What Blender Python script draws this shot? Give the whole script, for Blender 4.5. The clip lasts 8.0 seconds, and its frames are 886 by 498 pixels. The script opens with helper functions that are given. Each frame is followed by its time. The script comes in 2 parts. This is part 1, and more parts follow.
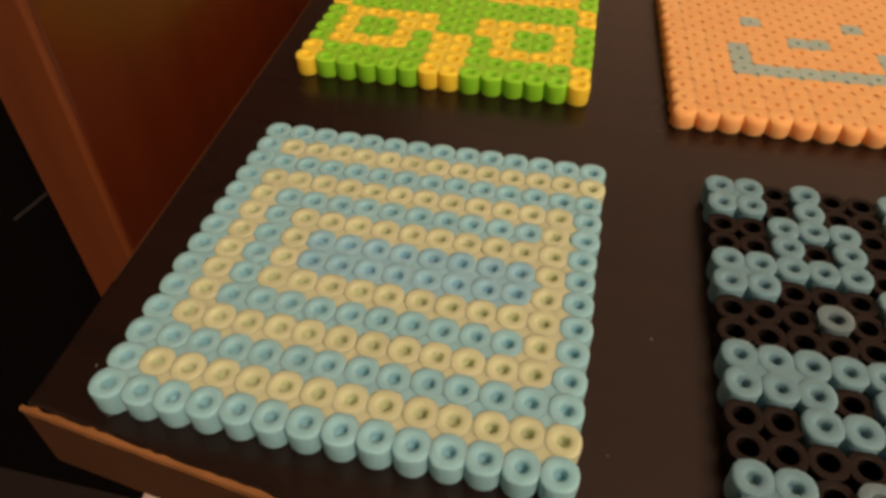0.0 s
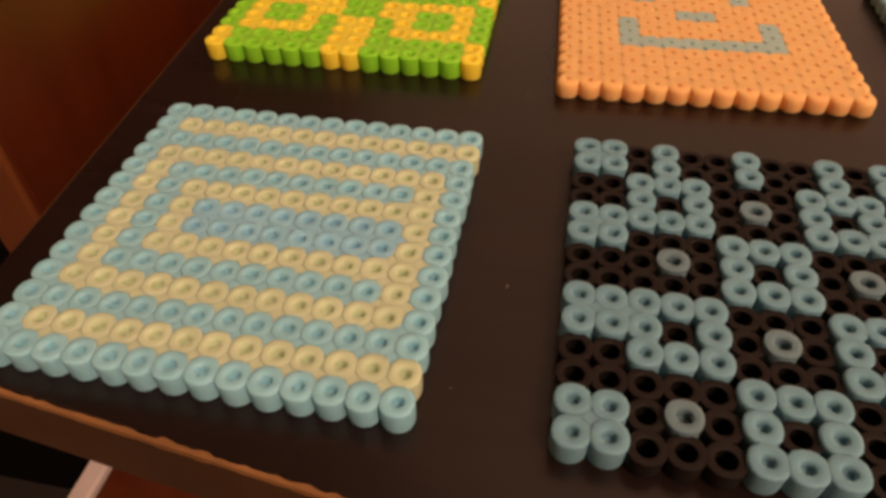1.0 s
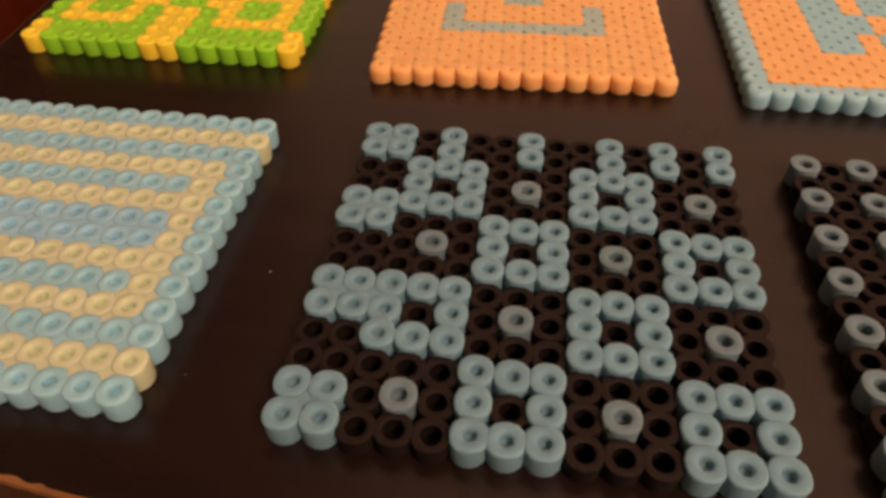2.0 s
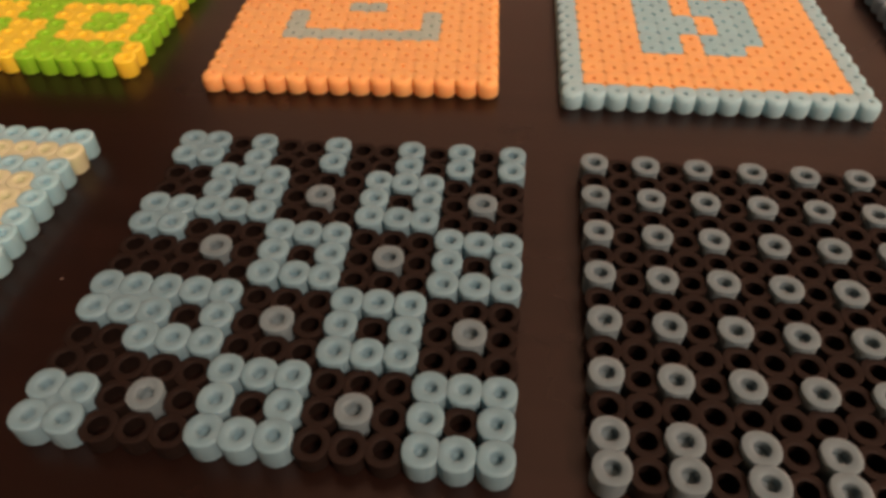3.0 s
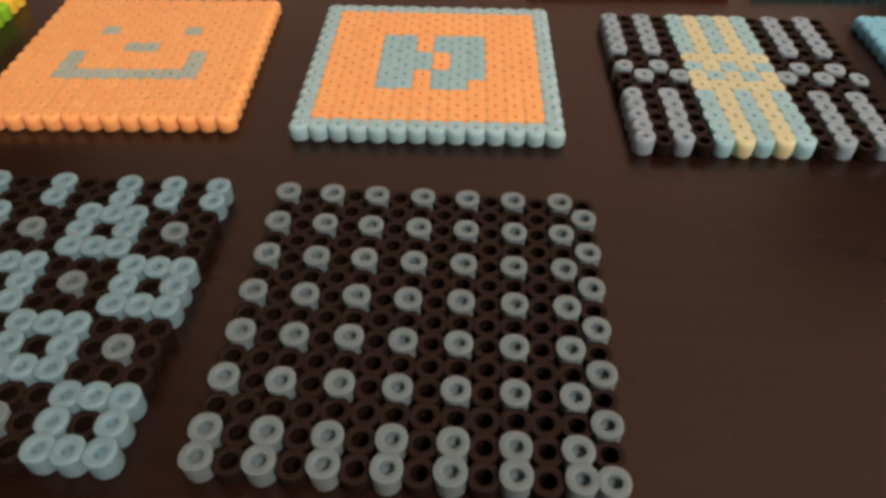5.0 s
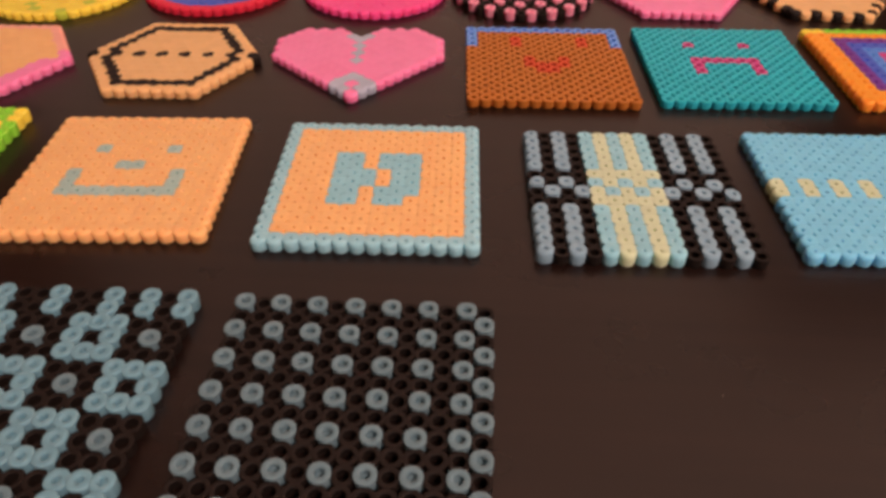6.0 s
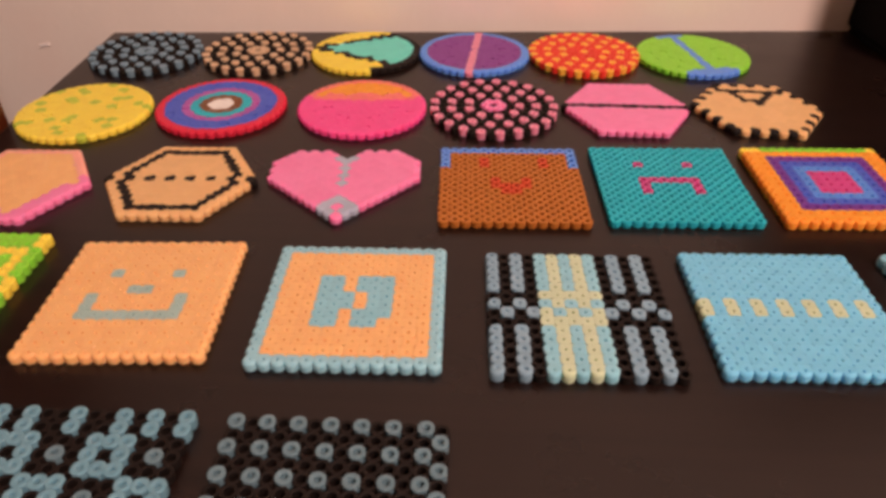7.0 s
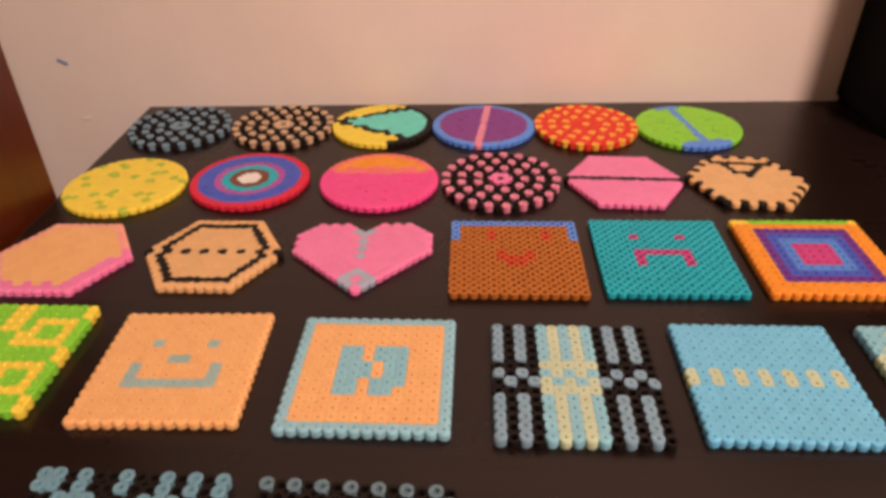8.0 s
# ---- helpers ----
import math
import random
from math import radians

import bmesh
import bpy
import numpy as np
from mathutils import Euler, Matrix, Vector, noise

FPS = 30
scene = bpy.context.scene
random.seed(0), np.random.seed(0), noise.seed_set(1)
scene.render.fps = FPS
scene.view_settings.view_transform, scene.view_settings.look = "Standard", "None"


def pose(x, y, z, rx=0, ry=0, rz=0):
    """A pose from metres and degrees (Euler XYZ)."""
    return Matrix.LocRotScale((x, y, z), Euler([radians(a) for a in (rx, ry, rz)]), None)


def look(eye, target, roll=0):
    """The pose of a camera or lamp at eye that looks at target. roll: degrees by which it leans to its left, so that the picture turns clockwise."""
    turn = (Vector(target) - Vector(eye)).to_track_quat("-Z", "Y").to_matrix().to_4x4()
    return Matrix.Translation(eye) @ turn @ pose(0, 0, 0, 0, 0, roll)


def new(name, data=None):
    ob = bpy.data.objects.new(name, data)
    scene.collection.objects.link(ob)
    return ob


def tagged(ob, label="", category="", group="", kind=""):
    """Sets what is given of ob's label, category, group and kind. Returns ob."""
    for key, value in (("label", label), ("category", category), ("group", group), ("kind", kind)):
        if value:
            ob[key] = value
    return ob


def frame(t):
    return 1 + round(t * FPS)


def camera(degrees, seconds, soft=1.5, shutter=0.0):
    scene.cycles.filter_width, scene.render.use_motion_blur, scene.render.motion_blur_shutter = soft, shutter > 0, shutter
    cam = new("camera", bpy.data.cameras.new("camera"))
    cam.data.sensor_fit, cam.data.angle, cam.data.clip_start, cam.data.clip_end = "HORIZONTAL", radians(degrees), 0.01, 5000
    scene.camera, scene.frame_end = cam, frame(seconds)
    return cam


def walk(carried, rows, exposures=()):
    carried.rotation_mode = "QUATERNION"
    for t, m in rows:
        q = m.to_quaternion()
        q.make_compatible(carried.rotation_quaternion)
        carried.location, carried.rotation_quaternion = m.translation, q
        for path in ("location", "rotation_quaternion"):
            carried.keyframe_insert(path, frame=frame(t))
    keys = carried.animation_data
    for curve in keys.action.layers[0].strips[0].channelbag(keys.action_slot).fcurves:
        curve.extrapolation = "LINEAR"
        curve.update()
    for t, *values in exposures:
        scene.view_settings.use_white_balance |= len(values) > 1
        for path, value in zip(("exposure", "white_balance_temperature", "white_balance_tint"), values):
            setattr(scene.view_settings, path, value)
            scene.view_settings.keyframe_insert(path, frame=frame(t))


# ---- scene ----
cam = camera(65.32, 8.0, soft=3.5)
PATH = [
    (0, -0.11107, -0.04619, 0.08653, 45.716, -0.446, 12.884),
    (0.5, -0.10365, -0.05264, 0.08804, 45.687, 0.045, 12.081),
    (1, -0.08784, -0.05246, 0.08757, 45.549, 0.567, 11.248),
    (1.5, -0.07099, -0.05090, 0.08646, 45.398, 0.792, 9.659),
    (1.7, -0.06300, -0.04916, 0.08588, 45.173, 0.581, 9.221),
    (3, -0.01643, -0.04592, 0.08960, 44.918, 0.455, 6.672),
    (3.5, 0.00153, -0.04612, 0.09104, 45.076, 0.448, 5.324),
    (4, 0.01401, -0.04851, 0.08962, 44.864, 0.905, 4.555),
    (4.5, 0.02763, -0.04933, 0.09058, 44.802, 0.469, 4.137),
    (5, 0.04186, -0.05199, 0.10418, 45.516, -0.291, 3.709),
    (5.2, 0.04680, -0.05345, 0.10906, 45.966, -0.447, 3.502),
    (6.3, 0.06558, -0.06742, 0.15347, 50.233, -0.300, 3.346),
    (6.5, 0.06891, -0.06902, 0.16189, 51.230, -0.068, 3.308),
    (7, 0.07428, -0.07463, 0.17951, 53.400, 0.070, 3.328),
    (7.5, 0.07539, -0.08102, 0.19605, 55.236, 0.627, 3.761),
    (8, 0.07775, -0.08947, 0.20850, 56.752, 0.858, 4.294),
]
EXPOSURES = [(0.0, -0.06, 7250, 23), (1.0, -0.04, 7600, 31), (1.5, -0.03, 7700, 36), (3.0, -0.02, 7600, 42), (3.5, -0.02, 7300, 41), (5.0, 0.05, 6600, 32), (6.5, 0.13, 6250, 35), (8.0, 0.16, 6230, 30)]
walk(cam, [(t, pose(x, y, z, rx, ry, rz)) for t, x, y, z, rx, ry, rz in PATH], EXPOSURES)

# ---- light: one warm room lamp high in front and to the right, a closed room round it ----
world = bpy.data.worlds.new("world")
scene.world = world
world.use_nodes = True
world.node_tree.nodes["Background"].inputs[0].default_value = (1.0, 0.72, 0.5, 1)
world.node_tree.nodes["Background"].inputs[1].default_value = 0.02


def area_lamp(name, eye, target, size, watts, colour):
    data = bpy.data.lights.new(name, "AREA")
    data.shape, data.size, data.energy, data.color = "DISK", size, watts, colour
    ob = new(name, data)
    ob.matrix_world = look(eye, target)
    return ob


area_lamp("room_lamp", (0.88, -0.92, 1.50), (0.05, 0.24, 0.0), 0.38, 34.0, (1.0, 0.80, 0.61))


# ---- materials ----
def nodes_of(name):
    m = bpy.data.materials.new(name)
    m.use_nodes = True
    nt = m.node_tree
    return m, nt, nt.nodes["Principled BSDF"]


def add(nt, kind, **values):
    n = nt.nodes.new(kind)
    for key, value in values.items():
        n.inputs[key.replace("_", " ")].default_value = value
    return n


def ramp_of(nt, source, stops):
    r = nt.nodes.new("ShaderNodeValToRGB")
    r.color_ramp.elements[0].position, r.color_ramp.elements[0].color = stops[0][0], (*stops[0][1], 1)
    r.color_ramp.elements[1].position, r.color_ramp.elements[1].color = stops[-1][0], (*stops[-1][1], 1)
    for p, c in stops[1:-1]:
        e = r.color_ramp.elements.new(p)
        e.color = (*c, 1)
    nt.links.new(source, r.inputs[0])
    return r.outputs[0]


def coords(nt, scale=(1, 1, 1)):
    tc, mp = nt.nodes.new("ShaderNodeTexCoord"), nt.nodes.new("ShaderNodeMapping")
    mp.inputs["Scale"].default_value = scale
    nt.links.new(tc.outputs["Object"], mp.inputs["Vector"])
    return mp.outputs[0]


def noise_of(nt, vector, scale, detail=4.0, rough=0.55):
    n = add(nt, "ShaderNodeTexNoise", Scale=scale, Detail=detail, Roughness=rough)
    nt.links.new(vector, n.inputs["Vector"])
    return n.outputs["Fac"]


def bump_of(nt, bsdf, height, strength, distance):
    b = add(nt, "ShaderNodeBump", Strength=strength, Distance=distance)
    nt.links.new(height, b.inputs["Height"])
    nt.links.new(b.outputs[0], bsdf.inputs["Normal"])


def bead_plastic(name, colour, rough=0.5, clear=0.75):
    """Moulded bead plastic: each bead a little lighter or darker, faintly uneven, letting some light in."""
    m, nt, b = nodes_of(name)
    info = nt.nodes.new("ShaderNodeObjectInfo")
    lo, hi = tuple(c * 0.95 for c in colour), tuple(min(1.0, c * 1.03) for c in colour)
    tint = ramp_of(nt, info.outputs["Random"], [(0.0, lo), (1.0, hi)])
    v = coords(nt)
    grain = noise_of(nt, v, 420.0, 3.0)
    mixed = add(nt, "ShaderNodeMix")
    mixed.data_type, mixed.blend_type = "RGBA", "MULTIPLY"
    mixed.inputs[0].default_value = 0.22
    nt.links.new(tint, mixed.inputs[6])
    nt.links.new(ramp_of(nt, grain, [(0.3, (0.8, 0.8, 0.8)), (0.7, (1.0, 1.0, 1.0))]), mixed.inputs[7])
    nt.links.new(mixed.outputs[2], b.inputs["Base Color"])
    nt.links.new(ramp_of(nt, noise_of(nt, v, 260.0), [(0.3, (rough - 0.08,) * 3), (0.7, (rough + 0.14,) * 3)]), b.inputs["Roughness"])
    b.inputs["IOR"].default_value = 1.48
    b.inputs["Specular IOR Level"].default_value = 0.22
    if clear:
        b.inputs["Subsurface Weight"].default_value = clear
        b.inputs["Subsurface Radius"].default_value = (1.0, 0.95, 0.9)
        b.inputs["Subsurface Scale"].default_value = 0.0026
    bump_of(nt, b, noise_of(nt, v, 700.0, 3.0), 0.10, 0.0002)
    return m


PLASTIC = {key: bead_plastic("bead_" + name, colour, *more) for key, name, colour, *more in (
    ("b", "pale_blue", (0.265, 0.57, 0.66)),
    ("f", "pool_blue", (0.18, 0.58, 0.85)),
    ("c", "cream", (0.55, 0.65, 0.42)),
    ("W", "clear_white", (0.135, 0.22, 0.25)),
    ("I", "ice_blue", (0.155, 0.32, 0.385)),
    ("K", "black", (0.011, 0.007, 0.0052), 0.62, 0.0),
    ("o", "peach", (1.0, 0.49, 0.19)),
    ("g", "green", (0.25, 0.68, 0.04)),
    ("y", "yellow", (1.0, 0.72, 0.07)),
    ("n", "brown", (0.46, 0.15, 0.022), 0.48, 0.15),
    ("l", "bright_blue", (0.12, 0.30, 0.80)),
    ("r", "red", (0.85, 0.065, 0.03)),
    ("t", "teal", (0.008, 0.45, 0.55)),
    ("m", "magenta", (0.60, 0.07, 0.24)),
    ("O", "orange", (0.98, 0.33, 0.03)),
    ("u", "plum", (0.17, 0.045, 0.27)),
    ("B", "royal_blue", (0.07, 0.12, 0.55)),
    ("i", "mid_blue", (0.10, 0.27, 0.72)),
    ("h", "hot_pink", (1.0, 0.09, 0.30)),
    ("p", "pink", (1.0, 0.24, 0.45)),
    ("q", "coral", (0.98, 0.20, 0.18)),
    ("T", "tan", (0.80, 0.47, 0.20)),
    ("e", "grey", (0.42, 0.46, 0.56)),
    ("w", "white", (0.88, 0.84, 0.76)),
    ("v", "violet", (0.24, 0.06, 0.27)),
    ("a", "aqua", (0.14, 0.74, 0.60)),
    ("s", "slate_blue", (0.20, 0.31, 0.37)),
    ("A", "amber", (0.98, 0.50, 0.06)),
    ("G", "lime", (0.50, 0.58, 0.05)),
    ("R", "brick", (0.58, 0.07, 0.02), 0.48, 0.15),
    ("x", "orchid", (0.42, 0.10, 0.36)),
    ("k", "salmon", (0.97, 0.40, 0.30)),
    ("P", "dusty_pink", (0.80, 0.28, 0.38)),
    ("D", "pale_tan", (0.64, 0.44, 0.27)),
    ("d", "dark_brown", (0.20, 0.08, 0.03)),
    ("S", "blue_melted_under_peach", (0.36, 0.52, 0.47)),
    ("F", "deep_pale_blue", (0.26, 0.55, 0.69)),
    ("C", "crimson", (0.68, 0.03, 0.06)),
    ("Z", "milky_white", (0.23, 0.37, 0.45)),
    ("j", "frosted_blue", (0.30, 0.58, 0.66)),
)}


def table_surface():
    m, nt, b = nodes_of("dark_laminate")
    v = coords(nt, (2.0, 60.0, 2.0))
    grain = noise_of(nt, v, 3.0, 6.0)
    nt.links.new(ramp_of(nt, grain, [(0.3, (0.0075, 0.0036, 0.0026)), (0.7, (0.0135, 0.0064, 0.0046))]), b.inputs["Base Color"])
    nt.links.new(ramp_of(nt, noise_of(nt, coords(nt), 14.0, 5.0), [(0.3, (0.24,) * 3), (0.7, (0.36,) * 3)]), b.inputs["Roughness"])
    b.inputs["Specular IOR Level"].default_value = 0.38
    bump_of(nt, b, noise_of(nt, coords(nt), 900.0, 2.0), 0.12, 0.0002)
    return m


def wood(name, dark, light, rough=0.4):
    m, nt, b = nodes_of(name)
    v = coords(nt, (14.0, 14.0, 1.2))
    grain = noise_of(nt, v, 5.0, 7.0, 0.62)
    nt.links.new(ramp_of(nt, grain, [(0.25, dark), (0.75, light)]), b.inputs["Base Color"])
    nt.links.new(ramp_of(nt, noise_of(nt, coords(nt), 18.0), [(0.3, (rough - 0.08,) * 3), (0.7, (rough + 0.12,) * 3)]), b.inputs["Roughness"])
    bump_of(nt, b, grain, 0.15, 0.0006)
    return m


def wall_paint(name, colour):
    m, nt, b = nodes_of(name)
    v = coords(nt)
    lo = tuple(c * 0.92 for c in colour)
    rosy = (colour[0], colour[1] * 0.92, colour[2] * 0.90)
    nt.links.new(ramp_of(nt, noise_of(nt, v, 4.5, 6.0), [(0.3, lo), (0.5, colour), (0.7, rosy)]), b.inputs["Base Color"])
    b.inputs["Roughness"].default_value = 0.75
    bump_of(nt, b, noise_of(nt, v, 160.0, 4.0), 0.25, 0.0008)
    return m


def plain(name, colour, rough=0.6, scale=40.0, gloss=0.5):
    m, nt, b = nodes_of(name)
    lo = tuple(c * 0.8 for c in colour)
    nt.links.new(ramp_of(nt, noise_of(nt, coords(nt), scale), [(0.3, lo), (0.7, colour)]), b.inputs["Base Color"])
    b.inputs["Roughness"].default_value = rough
    b.inputs["Specular IOR Level"].default_value = gloss
    bump_of(nt, b, noise_of(nt, coords(nt), scale * 6), 0.2, 0.0004)
    return m


TABLE = table_surface()
TABLE_EDGE = wood("table_edge_band", (0.055, 0.022, 0.008), (0.085, 0.036, 0.013), 0.5)
RED_WOOD = wood("red_brown_wood", (0.055, 0.008, 0.0013), (0.10, 0.017, 0.0026), 0.36)
# red wood lightened: the light on the cabinet's front edge, put into its colour
LIT_WOOD_EDGE = wood("lit_wood_edge", (0.11, 0.026, 0.004), (0.16, 0.040, 0.007), 0.5)
BARE = wood("bare_board", (0.14, 0.055, 0.016), (0.30, 0.13, 0.04), 0.6)
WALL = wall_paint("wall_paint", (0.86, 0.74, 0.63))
# back wall's paint darkened: dim light put into the unseen walls' colour
WALL_DARK = wall_paint("darkened_wall_paint", (0.62, 0.54, 0.46))
CEILING = wall_paint("ceiling_paint", (0.66, 0.60, 0.53))
FLOOR = plain("dark_floor", (0.03, 0.022, 0.018), 0.6, 8.0)
BLACK = plain("black_shell", (0.004, 0.0035, 0.0035), 0.7, 30.0, 0.08)
PALE = plain("pale_edging", (0.60, 0.48, 0.44), 0.6, 50.0)
CRAYON = plain("blue_crayon", (0.30, 0.36, 0.48), 0.8, 300.0)
SCUFF = plain("grey_scuff", (0.045, 0.042, 0.04), 0.7, 200.0)
DUST = plain("dust", (0.22, 0.18, 0.15), 0.9, 900.0)
FILLER = plain("wall_filler", (0.95, 0.85, 0.77), 0.8, 300.0)


# ---- builders ----
def link(name, bm, material, parent=None, label=""):
    me = bpy.data.meshes.new(name)
    bm.to_mesh(me)
    bm.free()
    me.materials.append(material)
    ob = new(name, me)
    if parent:
        ob.parent = parent
    if label:
        ob["label"] = label
    return ob


def part(name, bm, material, parent, label=""):
    return link(name, bm, material, parent, label)


def prism(points, z0, z1, bevel=0.0, segments=2):
    """An upright slab over the outline, which runs counter-clockwise."""
    bm = bmesh.new()
    low = [bm.verts.new((x, y, z0)) for x, y in points]
    top = [bm.verts.new((x, y, z1)) for x, y in points]
    bm.faces.new(top)
    bm.faces.new(low[::-1])
    n = len(points)
    for i in range(n):
        bm.faces.new((low[i], low[(i + 1) % n], top[(i + 1) % n], top[i]))
    if bevel:
        bmesh.ops.bevel(bm, geom=list(bm.edges), offset=bevel, segments=segments, affect="EDGES", profile=0.5)
    return bm


def box(x0, x1, y0, y1, z0, z1, bevel=0.0, segments=2):
    return prism([(x0, y0), (x1, y0), (x1, y1), (x0, y1)], z0, z1, bevel, segments)


def empty(name, m):
    ob = new(name)
    ob.empty_display_size = 0.02
    ob.matrix_world = m
    return ob


# ---- the room ----
def room():
    turn = math.radians(3.45)
    # the back wall stands along the table's rear edge, turned with it
    wall = link("wall_back", box(-1.9, 1.9, 0.0, 0.08, -0.75, 1.7), WALL)
    wall.matrix_world = Matrix.Translation((0.0, 0.4397, 0.0)) @ Matrix.Rotation(turn, 4, "Z")
    tagged(wall, "warm beige painted wall behind the table", "wall", kind="structure")
    # walls and ceiling out of view, added to close the room and bounce light
    for name, bm, m, label in (
            ("wall_left", box(-1.68, -1.6, -2.2, 0.6, -0.75, 1.7), WALL_DARK, "unseen beige room wall, its paint darkened as in dim light"),
            ("wall_right", box(1.6, 1.68, -2.2, 0.6, -0.75, 1.7), WALL_DARK, "unseen beige room wall, its paint darkened as in dim light"),
            ("wall_front", box(-1.6, 1.6, -2.28, -2.2, -0.75, 1.7), WALL_DARK, "unseen beige room wall, its paint darkened as in dim light"),
            ("floor", box(-1.9, 1.9, -2.3, 0.7, -0.85, -0.75), FLOOR, "dark floor far below the table top"),
            ("ceiling", box(-1.9, 1.9, -2.3, 0.7, 1.7, 1.78), CEILING, "unseen off-white ceiling added to bounce the lamp's light")):
        tagged(link(name, bm, m), label, name.split("_")[0], kind="structure")
    # small marks on the wall
    mark = link("crayon_mark", box(-0.0042, 0.0042, -0.0006, 0.0, -0.0015, 0.0015, 0.0004), CRAYON)
    mark.matrix_world = Matrix.Translation((-0.2647, 0.4236, 0.0374)) @ Matrix.Rotation(turn, 4, "Z") @ Matrix.Rotation(0.45, 4, "Y")
    tagged(mark, "small smudged blue crayon mark on the beige wall", "wall mark")
    dab = link("filler_dab", box(-0.004, 0.004, -0.0007, 0.0, -0.0014, 0.0014, 0.0005), FILLER)
    dab.matrix_world = Matrix.Translation((-0.2598, 0.4239, -0.0098)) @ Matrix.Rotation(turn, 4, "Z") @ Matrix.Rotation(-0.2, 4, "Y")
    tagged(dab, "small pale raised filler dab on the beige wall", "wall mark")


def table():
    outline = [(-0.1822, -0.0048), (-0.110, -0.0135), (0.10, -0.0370), (0.62, -0.0765), (0.62, 0.4765), (-0.2040, 0.4268)]
    root = empty("table", pose(0, 0, 0))
    part("tabletop", prism(outline, -0.0155, 0.0, 0.0007, 2), TABLE, root, "dark espresso laminate top with a worn edge")
    # the lighter edge band along the front, set proud of the core
    band = prism([(-0.1825, -0.0056), (-0.110, -0.0143), (0.10, -0.0378), (0.62, -0.0773), (0.62, -0.0767), (0.10, -0.0372), (-0.110, -0.0137), (-0.1822, -0.0050)], -0.0150, -0.0006)
    part("edge_band", band, TABLE_EDGE, root, "worn brown front edge band")
    # bare, chipped arris where the finish has rubbed off along the front and the left
    rub = random.Random(3)
    for ax, ay, bx, by in ((-0.1824, -0.0054, -0.110, -0.0141), (-0.110, -0.0141, 0.10, -0.0376)):
        bm, n = bmesh.new(), 60
        along = Vector((bx - ax, by - ay, 0))
        side = Vector((along.y, -along.x, 0)).normalized()
        ring = []
        for i in range(n + 1):
            mid = Vector((ax, ay, 0)) + along * (i / n)
            wide = (0.00035 + 0.0004 * rub.random() ** 2 + (0.0004 if rub.random() < 0.08 else 0.0)) * (0.8 if ay > by and ax < bx and ay < 0.1 else 0.25)
            ring.append([bm.verts.new(mid - side * wide + Vector((0, 0, 0.00006))), bm.verts.new(mid + side * 0.00030 + Vector((0, 0, 0.00004))), bm.verts.new(mid + side * 0.00045 + Vector((0, 0, -wide - 0.0003)))])
        for p, q in zip(ring, ring[1:]):
            bm.faces.new((p[0], p[1], q[1], q[0]))
            bm.faces.new((p[1], p[2], q[2], q[1]))
        bmesh.ops.recalc_face_normals(bm, faces=bm.faces)
        part("worn_edge", bm, BARE, root, "bare rubbed edge of the top")
    # left edge: rubbed finish and the edge highlight, both painted as one paler line
    part("worn_edge", prism([(-0.18310, 0.02), (-0.18290, 0.02), (-0.19790, 0.30), (-0.19805, 0.30)], -0.0004, 0.00006), TABLE_EDGE, root, "thin rubbed line along the side edge")
    for x, y in ((-0.10, 0.36), (0.56, 0.36), (0.56, 0.02)):
        part("leg", box(x - 0.02, x + 0.02, y - 0.02, y + 0.02, -0.75, -0.0155, 0.002), TABLE, root)
    tagged(root, "dark brown laminate table covered with bead plaques", "table")
    # the red-brown shelf below with its pale edging
    low = empty("lower_shelf", pose(0, 0, 0))
    part("shelf_board", box(-0.205, 0.30, -0.015, 0.30, -0.118, -0.100, 0.001), RED_WOOD, low)
    part("edging", box(-0.212, -0.2055, -0.02, 0.30, -0.119, -0.0985, 0.001), PALE, low, "pale pinkish edging strip")
    for x in (-0.19, 0.28):
        part("post", box(x - 0.01, x + 0.01, 0.27, 0.29, -0.75, -0.118, 0.001), RED_WOOD, low)
    tagged(low, "red-brown wooden shelf with pale edging under the table", "shelf")


def side_panel():
    root = empty("wooden_cabinet", pose(0, 0, 0))
    part("side_panel", box(-0.2105, -0.1985, 0.0422, 0.276, -0.75, 0.75, 0.0010), RED_WOOD, root)
    part("front_edge", box(-0.2110, -0.1980, 0.0400, 0.0420, -0.75, 0.75, 0.0006), LIT_WOOD_EDGE, root, "front edge strip in wood lightened as if lit")
    # the dark void left of the panel, put in as a near-black board
    part("void_board", box(-1.35, -0.2112, 0.262, 0.274, -0.75, 0.75), BLACK, root, "black board standing in for the dark void")
    scuff = part("scuff", box(-0.029, 0.029, -0.0004, 0.0, -0.0012, 0.0012, 0.0002), SCUFF, root, "pale grey scuff on the black board")
    scuff.matrix_basis = Matrix.Translation((-0.4885, 0.262, -0.247)) @ Matrix.Rotation(-0.67, 4, "Y")
    part("far_panel", box(-1.364, -1.3505, 0.0422, 0.276, -0.75, 0.75, 0.0012), RED_WOOD, root)
    tagged(root, "red-brown wooden cabinet side standing close beside the table", "cabinet")


def black_case():
    root = empty("black_case", pose(0.3500, 0.3855, 0, 0, 0, 3.45))
    part("shell", box(0.0, 0.23, 0.0, 0.0740, 0.004, 0.36, 0.004, 3), BLACK, root)
    part("base_rim", box(0.003, 0.227, -0.002, 0.0720, 0.0, 0.0038, 0.001), BLACK, root)
    tagged(root, "tall matt black case standing on the table by the wall", "case")


room()
table()
side_panel()
black_case()


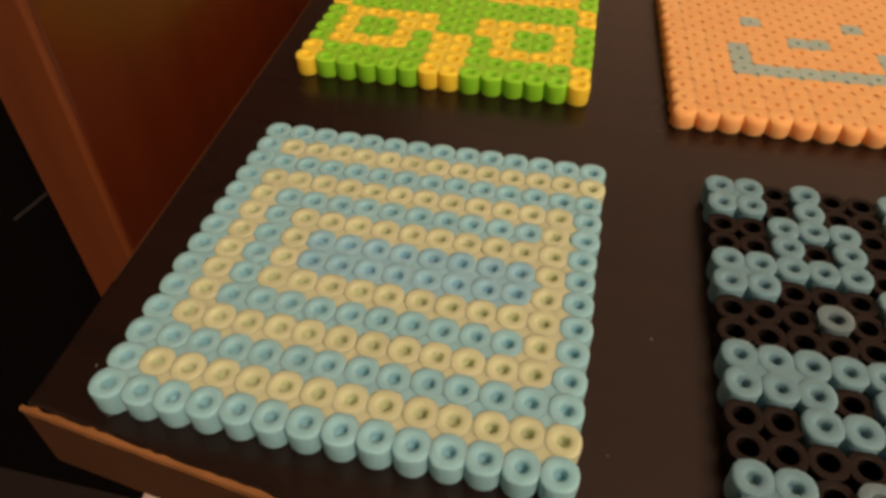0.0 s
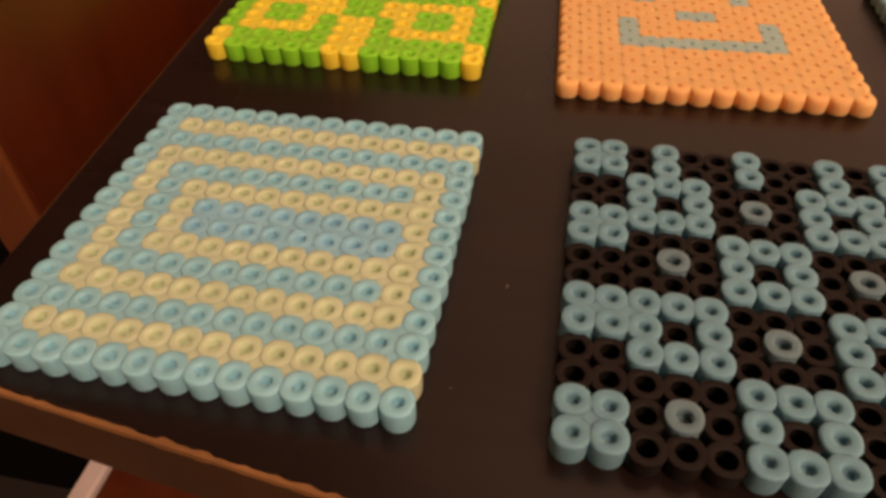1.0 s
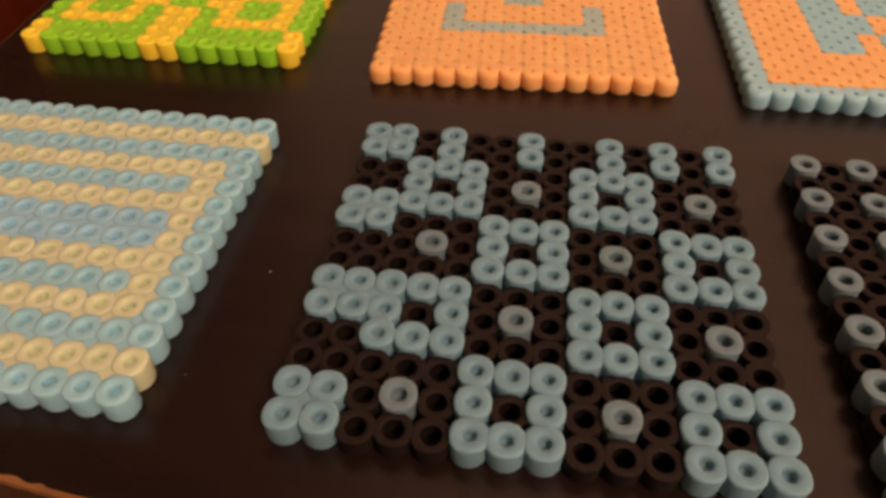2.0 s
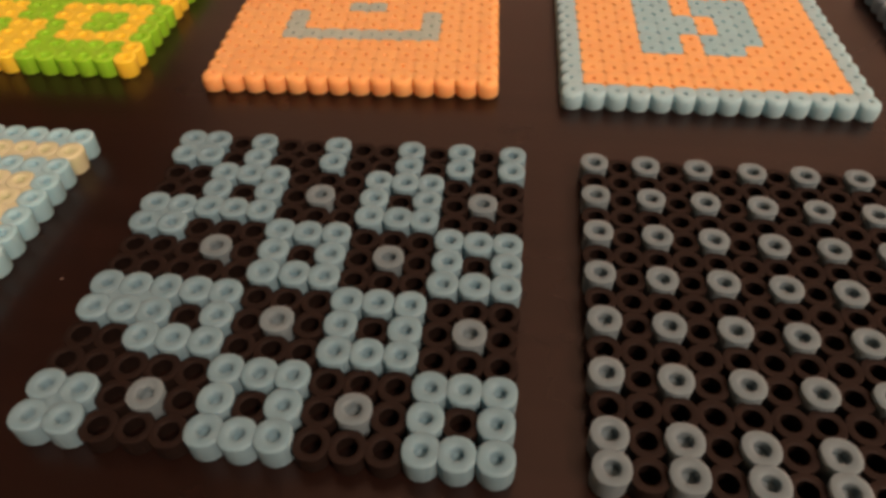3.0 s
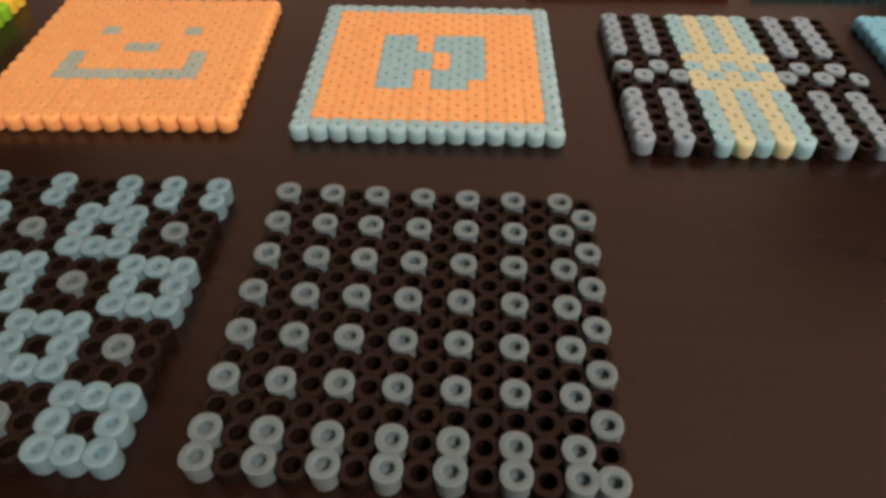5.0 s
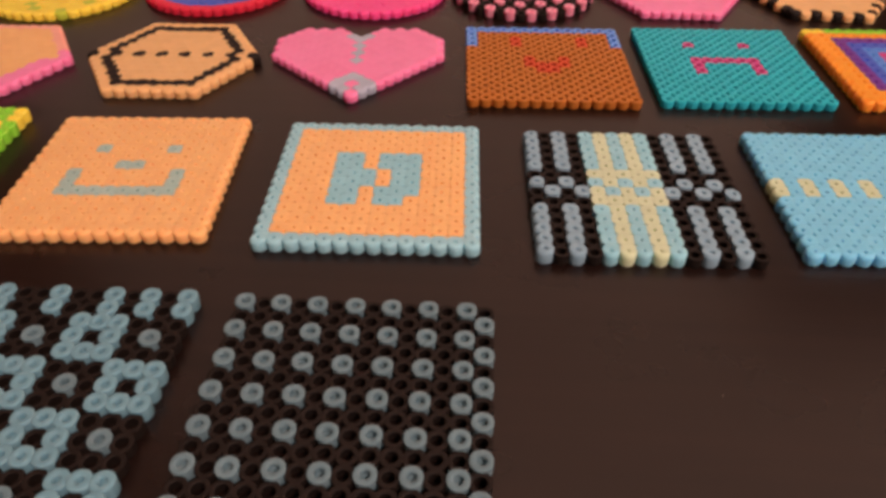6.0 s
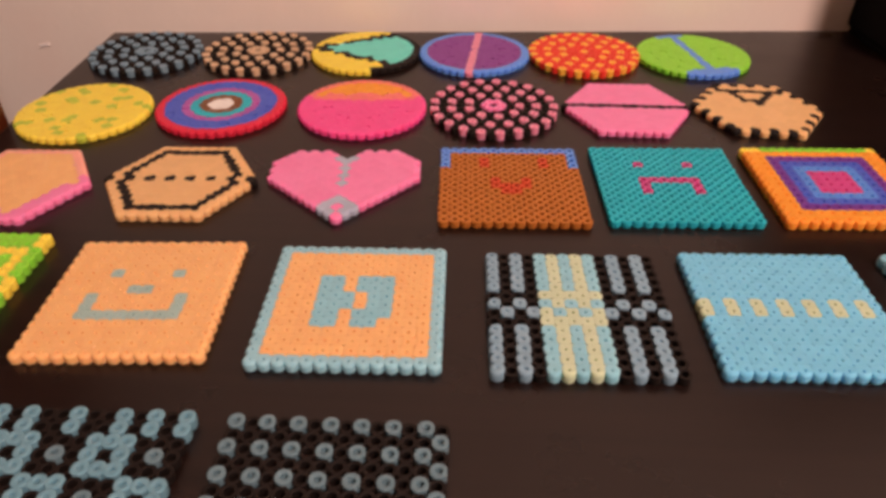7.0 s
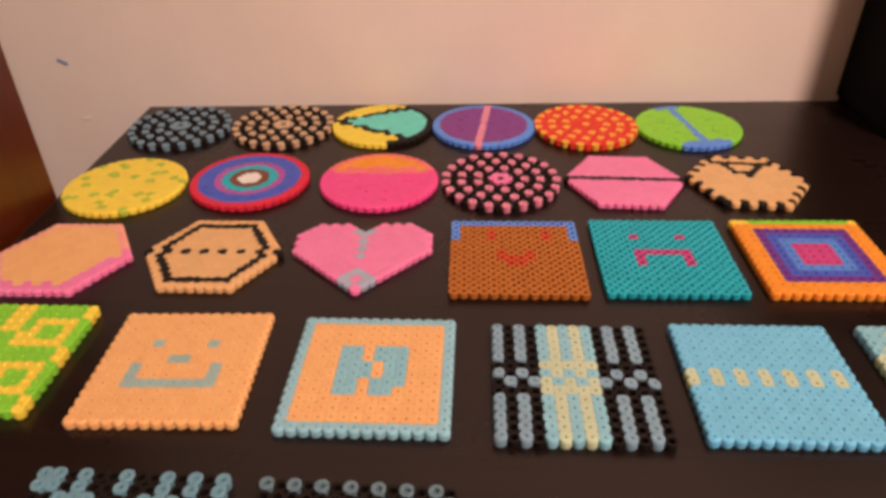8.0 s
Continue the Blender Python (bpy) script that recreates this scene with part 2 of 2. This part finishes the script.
def dust():
    """Crumbs of lint lying loose on the table top."""
    rnd, bm = random.Random(11), bmesh.new()
    spots = [(-0.1758, 0.0035), (-0.1690, -0.0040), (-0.0935, 0.0280), (0.0865, 0.0120), (0.1250, 0.0450)]
    spots += [(rnd.uniform(-0.17, 0.28), rnd.uniform(0.0, 0.39)) for _ in range(16)]
    for x, y in spots:
        made = bmesh.ops.create_icosphere(bm, subdivisions=1, radius=rnd.uniform(0.00010, 0.00024))["verts"]
        stretch = Matrix.Diagonal((rnd.uniform(0.7, 2.0), 0.8, 0.6, 1))
        bmesh.ops.transform(bm, matrix=Matrix.Translation((x, y, 0.00012)) @ Matrix.Rotation(rnd.uniform(0, 3), 4, "Z") @ stretch, verts=made)
    tagged(link("dust", bm, DUST), "tiny pale specks of dust on the dark table", "dust", kind="stuff")


dust()

# ---- the bead plaques ----
BEAD = {}


def bead_mesh(style, key, side=None):
    """One bead on a shared mesh: a short tube, crisp ("open", "crisp"), fused to its neighbours ("fused"), half melted ("soft") or
    melted nearly shut ("shut", "flat"). side: the sixteenth of a turn that faces out of the plaque, where the melted edge is rounded over."""
    if (style, key, side) in BEAD:
        return BEAD[style, key, side]
    h = {"open": 0.0047, "crisp": 0.0047, "fused": 0.0047, "soft": 0.0046, "shut": 0.0045, "flat": 0.0045}[style]
    hole = {"open": 0.00122, "crisp": 0.00112, "fused": 0.00100, "soft": 0.00085, "shut": 0.00060, "flat": 0.00040}[style]
    clear = key not in "KnRd"
    r = 0.00260
    web = {"shut": 2.6, "flat": 2.5, "soft": 2.5, "fused": 2.2}.get(style, 2.0)
    rings = [(r * 0.93, 0.0, web), (r * 0.985, 0.0005, web), (r, h - 0.0016, web)]
    if style == "open":
        hole = hole if clear else 0.00148
        rings += [(r, h - 0.0010, 2.1), (r * 1.005, h - 0.0003, 2.3), (r * 0.99, h - 0.00006, 2.3), (r * 0.93, h - 0.00001, 2.2), (r * 0.76, h, 2.0), (hole * 1.10, h - 0.00005, 2.0), (hole, h - 0.0002, 2.0)]
        rings += [(hole * 1.04, h - 0.0010, 2.0), (hole * 0.98, h - 0.0019, 2.0)] if clear else [(hole * 1.22, h - 0.0010, 2.0), (hole * 1.3, 0.0003, 2.0)]
    elif style == "crisp":
        rings += [(r, h - 0.0005, 2.2), (r * 0.98, h - 0.00010, 2.2), (r * 0.92, h - 0.00002, 2.1), (r * 0.72, h, 2.0), (hole * 1.10, h - 0.00005, 2.0), (hole, h - 0.0002, 2.0), (hole * 1.2, h - 0.0009, 2.0), (hole * 1.25, 0.0003, 2.0)]
    elif style == "fused":
        rings += [(r, h - 0.0008, 2.4), (r * 0.998, h - 0.00030, 2.4), (r * 0.965, h - 0.00009, 2.3), (r * 0.88, h - 0.00002, 2.1), (r * 0.68, h, 2.0), (hole * 1.22, h - 0.00009, 2.0), (hole, h - 0.0003, 2.0), (hole * 0.92, h - 0.0010, 2.0), (hole * 0.82, h - 0.0016, 2.0)]
    elif style == "soft":
        rings += [(r, h - 0.0009, 2.7), (r, h - 0.0004, 2.8), (r, h - 0.00005, 3.0), (r * 0.95, h, 2.8), (hole * 1.3, h - 0.00004, 2.0), (hole, h - 0.0002, 2.0), (hole * 1.02, h - 0.0009 if clear else 0.0003, 2.0)]
    elif style == "flat":
        rings += [(r, h - 0.0009, 2.5), (r, h - 0.0004, 2.7), (r * 1.01, h - 0.00003, 3.0), (r * 0.95, h, 2.8), (hole * 1.6, h - 0.00001, 2.0), (hole, h - 0.00008, 2.0), (hole * 0.8, h - 0.0002, 2.0)]
    else:
        rings += [(r, h - 0.0009, 2.5), (r, h - 0.0004, 2.8), (r * 1.01, h - 0.00004, 3.0), (r * 0.965, h, 2.9), (hole * 1.5, h, 2.0), (hole, h - 0.00004, 2.0), (hole * 0.97, h - 0.0028, 2.0)]
    floor_of_hole = rings[-1][1] > 0.001
    n, verts, faces = 16, [], []
    over = 0.0016
    for radius, z, power in rings:
        for i in range(n):
            a = 2 * math.pi * (i + 0.5) / n
            c, s = math.cos(a), math.sin(a)
            if side is None:
                p = power
            else:
                p = power + (2.1 - power) * min(1.0, max(0.0, 2.0 * math.cos(a - side * math.pi / 8)))
            k = radius / (abs(c) ** p + abs(s) ** p) ** (1 / p)
            x, y = k * c, k * s
            if side is not None and z > h - over and radius > hole * 1.4 + 0.0003:
                u = (z - h + over) / over
                inset = 0.75 * over * (1 - math.sqrt(max(0.0, 1 - u * u)))
                for turn in (side - 2, side + 2) if side % 4 == 2 else (side,):
                    ox, oy = math.cos(turn * math.pi / 8), math.sin(turn * math.pi / 8)
                    pull = inset * min(1.0, max(0.0, (k * c * ox + k * s * oy) / (0.6 * r)))
                    x, y = x - ox * pull, y - oy * pull
            verts.append((x, y, z))
    for j in range(len(rings) - 1):
        for i in range(n):
            k = (i + 1) % n
            faces.append((j * n + i, j * n + k, (j + 1) * n + k, (j + 1) * n + i))
    if floor_of_hole:
        faces.append([(len(rings) - 1) * n + i for i in range(n)])
        faces.append([n - 1 - i for i in range(n)])
    else:
        last = (len(rings) - 1) * n
        faces += [(last + i, last + (i + 1) % n, (i + 1) % n, i) for i in range(n)]
    me = bpy.data.meshes.new("bead")
    me.from_pydata(verts, [], faces)
    me.polygons.foreach_set("use_smooth", [True] * len(me.polygons))
    me.materials.append(PLASTIC[key])
    me.update()
    me.set_sharp_from_angle(angle=radians(50))
    BEAD[style, key, side] = me
    return me


def open_sides(spots):
    """For every bead the sixteenth of a turn that faces out of the plaque, or None inside it."""
    xy = np.array([(x, y) for x, y, key, turn in spots])
    live = np.array([key != "." for x, y, key, turn in spots])
    out = []
    for x, y, key, turn in spots:
        away = xy - (x, y)
        far = np.hypot(away[:, 0], away[:, 1])
        near = (far > 0.1) & (far < 1.25) & live
        pull = -(away[near] / far[near, None]).sum(axis=0)
        angle = math.atan2(pull[1], pull[0]) - turn
        out.append(round(angle / (math.pi / 8)) % 16 if math.hypot(*pull) > 0.75 else None)
    return out


def plaque(name, label, centre, angle, spots, style, pitch=0.00500, group="bead plaques on the table", wobble=0.00008, fill=1.0, tall=1.0, melt={}):
    """spots: (x, y, colour key, turn) of every bead in steps of the pitch, from the plaque's middle."""
    root = empty(name, pose(centre[0], centre[1], 0.0002, 0, 0, angle))
    rnd = random.Random(name + label)
    k = fill * pitch / 0.00492
    loose = style in ("open", "crisp", "fused")
    swell = (0.985, 1.02) if loose else (0.998, 1.004)
    wobble = wobble if loose else 0.00002
    lean = 0.010 if loose else 0.003
    lift = (0.988, 1.010) if loose else (0.996, 1.004)
    for (x, y, key, turn), side in zip(spots, open_sides(spots)):
        if key == ".":
            continue
        own = melt.get(key, style)
        ob = new("bead", bead_mesh(own, key, side if own in ("shut", "flat", "soft") else None))
        ob.parent = root
        ob.matrix_basis = (Matrix.Translation((x * pitch + rnd.gauss(0, wobble), y * pitch + rnd.gauss(0, wobble), 0))
                           @ Euler((rnd.gauss(0, lean), rnd.gauss(0, lean), turn)).to_matrix().to_4x4()
                           @ Matrix.Diagonal((k * rnd.uniform(*swell), k * rnd.uniform(*swell), tall * (0.77 if key == "K" and style == "open" else 1.0) * rnd.uniform(*lift), 1)))
    return tagged(root, label, "bead plaque", group)


def plugs(root, runs, ring, tall, top):
    """Plastic that has run together in the gaps between pale beads, one part for each colour."""
    for key, spots in runs.items():
        verts, faces = [], []
        for x, y in spots:
            first = len(verts)
            for radius, z in ((ring, 0.0010), (ring, top - 0.00006), (ring * 0.6, top)):
                verts += [(x + radius * math.cos(a * math.pi / 4), y + radius * math.sin(a * math.pi / 4), z * tall) for a in range(8)]
            faces += [(first + j * 8 + i, first + j * 8 + (i + 1) % 8, first + j * 8 + 8 + (i + 1) % 8, first + j * 8 + 8 + i) for j in range(2) for i in range(8)]
            faces.append([first + 16 + i for i in range(8)])
        me = bpy.data.meshes.new("melted_seam")
        me.from_pydata(verts, [], faces)
        me.materials.append(PLASTIC[key])
        tagged(new("melted_seam", me), kind="stuff").parent = root


def seams(root, rows, pitch, tall, ring=0.0014, top=0.0041):
    """The gaps where four beads of a square plaque meet."""
    runs = {}
    for r in range(13):
        for c in range(13):
            four = [rows[r][c], rows[r][c + 1], rows[r + 1][c], rows[r + 1][c + 1]]
            if not any(k in "KnRdt" for k in four):
                runs.setdefault(max(four, key=four.count), []).append(((c - 6) * pitch, (6 - r) * pitch))
    plugs(root, runs, ring, tall, top)


def square(rows):
    """Fourteen rows of fourteen letters, the far row first."""
    return [(c - 6.5, 6.5 - r, key, 0.0) for r, line in enumerate(rows) for c, key in enumerate(line)]


def disc(colour, start=0.0):
    """Rings of 1, 6, 12 ... 42 beads; colour(ring, index, x, y), with x and y in radii."""
    out = [(0, 0, colour(0, 0, 0.0, 0.0), 0.0)]
    for ring in range(1, 8):
        for i in range(6 * ring):
            a = start + 2 * math.pi * i / (6 * ring)
            x, y = ring * math.cos(a), ring * math.sin(a)
            out.append((x, y, colour(ring, i, x / 7.4, y / 7.4), a))
    return out


def hexagon(colour):
    """A hexagon of 15 rows in close packing; colour(ring, row, q, order round the ring)."""
    out = []
    for row in range(-7, 8):
        count = 15 - abs(row)
        for i in range(count):
            x, y = i - (count - 1) / 2, row * 0.866
            ring = max(abs(row), round(abs(x) + abs(row) / 2))
            out.append((x, y, colour(ring, row, x, i, count), 0.0))
    return out


def near_line(x, y, ax, ay, bx, by, width):
    dx, dy = bx - ax, by - ay
    f = max(0.0, min(1.0, ((x - ax) * dx + (y - ay) * dy) / (dx * dx + dy * dy)))
    return math.hypot(x - ax - f * dx, y - ay - f * dy) < width


STRIPES = ["b" * 14, "b" + "c" * 13, "b" * 14, "b" + "c" * 12 + "b", "bc" + "b" * 10 + "cb", "bcb" + "c" * 10 + "b", "bcbc" + "F" * 8 + "cb",
           "bcbc" + "F" * 8 + "cb", "bcb" + "c" * 10 + "b", "bc" + "b" * 10 + "cb", "b" + "c" * 12 + "b", "b" * 14, "b" + "c" * 13, "b" * 14]
CHECKS = ["WWKWKKWKKWKWKW", "WWKWKKWKKWKWKW", "KKWWWKKKWWWKKK", "KKWKWKWKWKWKWK", "WWWWWKKKWWWKKK", "WWKKKWWWKKKWWW", "KKKWKWKWKWKWKW",
          "KKKKKWWWKKKWWW", "WWWWWKKKWWWKKK", "WWWKWKWKWKWKWK", "KKWWWKKKWWWKKK", "KKKKKWWWKKKWWW", "WWKWKWKWKWKWKW", "WWKKKWWWKKKWWW"]
# the white blocks are a colder plastic than the single dots
CHECKS = ["".join("I" if k == "W" and not (0 < c < 13 and line[c - 1] == "K" == line[c + 1] and CHECKS[max(r - 1, 0)][c] == "K" == CHECKS[min(r + 1, 13)][c]) else k
                  for c, k in enumerate(line)) for r, line in enumerate(CHECKS)]
DOTS = ["WK" * 7 if r % 2 == 0 else "K" * 13 + "W" for r in range(13)] + ["WK" * 6 + "WW"]
HALF = ["yggggg" + "yy" + "gggggy"] * 2 + ["gyyyyg" + "yy" + "gyyyyg", "gyggyg" + "yy" + "gyggyg", "gyggyy" + "gg" + "yyggyg", "gyyyyy" + "gg" + "yyyyyg", "y" + "g" * 12 + "y"]
GREEN = HALF + HALF[::-1]
SMILE = [list("o" * 14) for _ in range(14)]
for r, cols in ((4, (4, 9)), (6, (6, 7)), (7, (3, 10)), (8, (3, 10)), (9, range(3, 11))):
    for c in cols:
        SMILE[r][c] = "S"
LETTER = ["b" * 14] + ["b" + "o" * 12 + "b"] * 3 + ["boooBB".lower() + "o" + "bbb" + "ooob"] + ["boo" + "o" + "bb" + "o" + "bbb" + "ooob"] \
    + ["booo" + "bbb" + "o" + "bb" + "ooob"] * 2 + ["booo" + "bb" + "o" + "bbb" + "ooob", "booo" + "bb" + "o" + "bb" + "o" + "ooob"] + ["b" + "o" * 12 + "b"] * 3 + ["b" * 14]
LETTER = ["".join("j" if r in (0, 13) or c in (0, 13) else k for c, k in enumerate(line)) for r, line in enumerate(LETTER)]
STRAPS = ["ZKZK" + "bcbcb" + "KZKZK"] * 5 + ["KKKK" + "ccccc" + "KKKKK", "ZKZK" + "bcbcb" + "KZKZK", "KZKZ" + "cbcbc" + "ZKZKZ", "KKKK" + "ccccc" + "KKKKK"] + ["ZKZK" + "bcbcb" + "KZKZK"] * 5
POOL = ["f" * 14] * 6 + ["cf" * 7] * 2 + ["f" * 14] * 6
CORNER = ["b" * 14, "bb" + "c" * 12, "bbc" + "b" * 11, "bccb" + "c" * 10] + ["ccbc" + "b" * 10] * 6 + ["bccb" + "c" * 10, "bbc" + "b" * 11, "bb" + "c" * 12, "b" * 14]
CLAY = [list("n" * 14) for _ in range(14)]
for c in range(14):
    CLAY[0][c] = "l"
for r in range(4):
    CLAY[r][0] = CLAY[r][13] = "l"
for r, cols in ((2, (4, 10)), (3, (4, 10)), (6, (5, 8)), (7, (5, 6, 7, 8)), (8, (6, 7))):
    for c in cols:
        CLAY[r][c] = "R"
FROWN = [list("t" * 14) for _ in range(14)]
for r, cols in ((3, (4, 9)), (6, range(4, 10)), (7, (4, 9)), (8, (4, 9))):
    for c in cols:
        FROWN[r][c] = "m"
NEST = []
for r in range(14):
    NEST.append(["OOuBimm"[min(r, c, 13 - r, 13 - c)] for c in range(14)])
for c in range(2, 13):
    NEST[0][c] = "g"
for r, c in ((0, 0), (0, 1), (0, 13)):
    NEST[r][c] = "y"
SQUARES = (
    ("striped_plaque", "pale blue and cream bead plaque in striped spiral pattern", (-0.1376, 0.0307), 0.5, STRIPES, "fused", 0.00489),
    ("checked_plaque", "black and clear white bead plaque in checked pattern", (-0.0488, 0.0325), 0.8, CHECKS, "open", 0.00507),
    ("dotted_plaque", "black bead plaque with raised clear white dots", (0.0327, 0.0329), 0.0, DOTS, "open", 0.00503),
    ("green_plaque", "green and yellow bead plaque with square rings", (-0.1442, 0.1262), 1.4, GREEN, "fused", 0.00496),
    ("smiling_plaque", "peach bead plaque with a pale blue smiling face", (-0.0574, 0.1254), 3.3, SMILE, "shut", 0.00499),
    ("letter_plaque", "peach bead plaque with pale blue letter shapes and border", (0.0278, 0.1260), 1.6, LETTER, "shut", 0.00500),
    ("strap_plaque", "black, pale blue and cream bead plaque in straps", (0.1141, 0.1258), 1.8, STRAPS, "open", 0.00495),
    ("pool_plaque", "pale blue melted bead plaque with cream dots", (0.1952, 0.1309), 1.8, POOL, "shut", 0.00500),
    ("edge_plaque", "pale blue and cream bead plaque at the table's side", (0.2790, 0.1335), 1.9, CORNER, "soft", 0.00500),
    ("clay_plaque", "brown bead plaque with blue corners and faint red smile", (0.0904, 0.2182), 2.2, CLAY, "crisp", 0.00500),
    ("frowning_plaque", "teal bead plaque with a magenta frowning face", (0.1685, 0.2229), 2.1, FROWN, "crisp", 0.00502),
    ("nested_plaque", "orange bead plaque with nested blue and magenta squares", (0.2476, 0.2259), 2.3, NEST, "soft", 0.00502),
)
for name, label, centre, angle, rows, style, pitch in SQUARES:
    tall = {"clay_plaque": 0.74, "frowning_plaque": 0.74, "smiling_plaque": 0.88, "letter_plaque": 0.90, "pool_plaque": 0.90}.get(name, 1.0)
    root = plaque(name, label, centre, angle, square(rows), style, pitch, tall=tall,
           melt={"strap_plaque": {"b": "shut", "c": "shut", "Z": "soft"}, "checked_plaque": {"I": "fused"}}.get(name, {}))
    seams(root, rows, pitch, tall, *((0.0019, 0.00405) if style == "shut" or name == "strap_plaque" else (0.0018, 0.0045)))


def studded(base, dot, middle, heart=None):
    def colour(ring, i, x, y):
        if ring == 0:
            return heart or base
        if ring == 1:
            return middle
        return dot if ring % 2 and i % 2 == 0 else base
    return colour


SPECKS = {(ring, (i + 2 * ring * ring) % (6 * ring)) for ring, step in ((2, 6), (3, 6), (4, 6), (5, 6), (6, 5), (7, 9)) for i in range(0, 6 * ring - 1, step)}


def sunset(ring, i, x, y):
    if ring == 7:
        return "q" if y > 0.35 else "h"
    return "O" if y > 0.40 else ("q" if y > 0.22 else "h")


def wedge(ring, i, x, y):
    if ring == 7 and x > 0.12 and -1.0 < y < 0.83:
        return "K"
    if near_line(x, y, -0.95, 0.12, 0.5, 0.82, 0.066) or near_line(x, y, -0.95, 0.12, 0.45, -0.66, 0.066):
        return "K"
    t = (x + 0.95) / 1.45
    return "a" if 0.12 - 0.80 * t < y < 0.12 + 0.72 * t and ring < 7 else "y"


def barred(ring, i, x, y):
    if ring == 0 or i in (0, 3 * ring):
        return "P"
    return "l" if ring == 7 else "v"


def signal(ring, i, x, y):
    if ring == 0 or i in (0, 3 * ring):
        return "l"
    if ring == 7 and abs(i - 21) <= 3 or ring == 6 and abs(i - 18) <= 2:
        return "l"
    return "l" if ring == 7 and i in (1, 2, 41) else "g"


DISCS = (
    ("slate_disc", "black round bead plaque studded with slate blue beads", (-0.1586, 0.3798), 18.4, studded("K", "s", "s"), "open"),
    ("tan_disc", "black round bead plaque studded with tan beads", (-0.0812, 0.3851), 8.1, studded("K", "D", "D"), "open"),
    ("wedge_disc", "yellow round bead plaque with an aqua wedge outlined black", (-0.0063, 0.3905), 3.9, wedge, "flat"),
    ("violet_disc", "violet round bead plaque with blue rim and pink bar", (0.0686, 0.3920), 85.6, barred, "flat"),
    ("red_disc", "red round bead plaque studded with yellow beads", (0.1440, 0.3935), 1.3, studded("r", "A", "r", "A"), "open"),
    ("signal_disc", "green round bead plaque crossed by a blue line", (0.2184, 0.3961), 102.0, signal, "flat"),
    ("speckled_disc", "yellow round bead plaque with scattered green beads", (-0.1575, 0.2869), 18.4, lambda ring, i, x, y: "G" if (ring, i) in SPECKS else "y", "flat"),
    ("ringed_disc", "round bead plaque in rainbow rings with white middle", (-0.0796, 0.2985), 12.1, lambda ring, i, x, y: "wwdtxBBC"[ring], "flat"),
    ("sunset_disc", "hot pink round bead plaque with an orange cap", (0.0042, 0.3013), 2.8, sunset, "flat"),
    ("pink_studded_disc", "black round bead plaque studded with pink beads", (0.0819, 0.3047), 1.5, studded("K", "P", "p"), "open"),
)
for name, label, centre, angle, colour, style in DISCS:
    plaque(name, label, centre, angle, disc(colour), style, 0.00502, fill=1.0 if style == "open" else 1.13, tall=1.0 if style == "open" else 0.86)


def outlined(ring, row, x, i, count):
    if row == 0:
        return "K" if round(abs(x)) % 2 else "T"
    return "K" if ring == 6 else "T"


def blush(ring, row, x, i, count):
    if ring == 7:
        return "p" if row < -5 or x > 3 and row < 2 else "k"
    return "p" if ring == 6 and (row < -4 or (x > 2 and row < 0)) and (i + row) % 2 else "o"


def lips(ring, row, x, i, count):
    return "K" if row == 0 else "p"


def cog(ring, row, x, i, count):
    if ring == 7:
        step = i if abs(row) == 7 else row
        return "K" if step % 2 == 0 else "T"
    y = row * 0.866
    if row == 5 or near_line(x, y, -2.5, 4.3, 0.5, 0.4, 0.45) or near_line(x, y, 0.5, 0.4, 2.0, 4.3, 0.45):
        return "K"
    return "T"


HEXES = (
    ("blush_hexagon", "peach hexagon bead plaque with a pink rim", (-0.1541, 0.2050), 2.7, blush, "flat", 0.00504),
    ("outlined_hexagon", "tan hexagon bead plaque with a black outline and dots", (-0.0729, 0.2127), 2.1, outlined, "flat", 0.00504),
    ("barred_hexagon", "pink hexagon bead plaque crossed by a black row", (0.1601, 0.3088), -0.2, lips, "flat", 0.00504),
    ("toothed_hexagon", "tan hexagon bead plaque with black teeth round the rim", (0.2367, 0.3119), -4.0, cog, "flat", 0.00504),
)
for name, label, centre, angle, colour, style, pitch in HEXES:
    plaque(name, label, centre, angle, hexagon(colour), style, pitch, fill=1.07, tall=0.84)


def heart():
    """Rows run along the two lower sides; two round lobes top them."""
    side, out = 7.3, []
    for i in range(14):
        for j in range(14):
            x, y = (i - j) * 0.7071, (i + j) * 0.7071
            if max(i, j) <= side and y < 9.3 or math.hypot(abs(x) - 3.5, y - 8.15) <= 4.15:
                tip = 1 <= max(i, j) <= 2 and not i == j == 1
                grey = tip or (i == j and i in (4,)) or (abs(x) < 0.8 and y > 9.6) or (abs(x) < 0.1 and 7.0 < y < 8.6)
                out.append((x, y, "e" if grey else "p", 0.785))
    return out


HEART = heart()
root = plaque("heart_plaque", "pink heart-shaped bead plaque with a grey middle line", (0.0097, 0.1845), 3.8, HEART, "flat", 0.0050, fill=1.09, tall=0.82)
filled = {(round((y + x) / 1.4142), round((y - x) / 1.4142)): key for x, y, key, turn in HEART}
gaps = {}
for (i, j), key in filled.items():
    four = [key] + [filled.get(spot, ".") for spot in ((i + 1, j), (i, j + 1), (i + 1, j + 1))]
    if "." not in four:
        gaps.setdefault(max(four, key=four.count), []).append(((i - j) * 0.7071 * 0.0050, (i + j + 1) * 0.7071 * 0.0050))
plugs(root, gaps, 0.0025, 0.82, 0.00448)
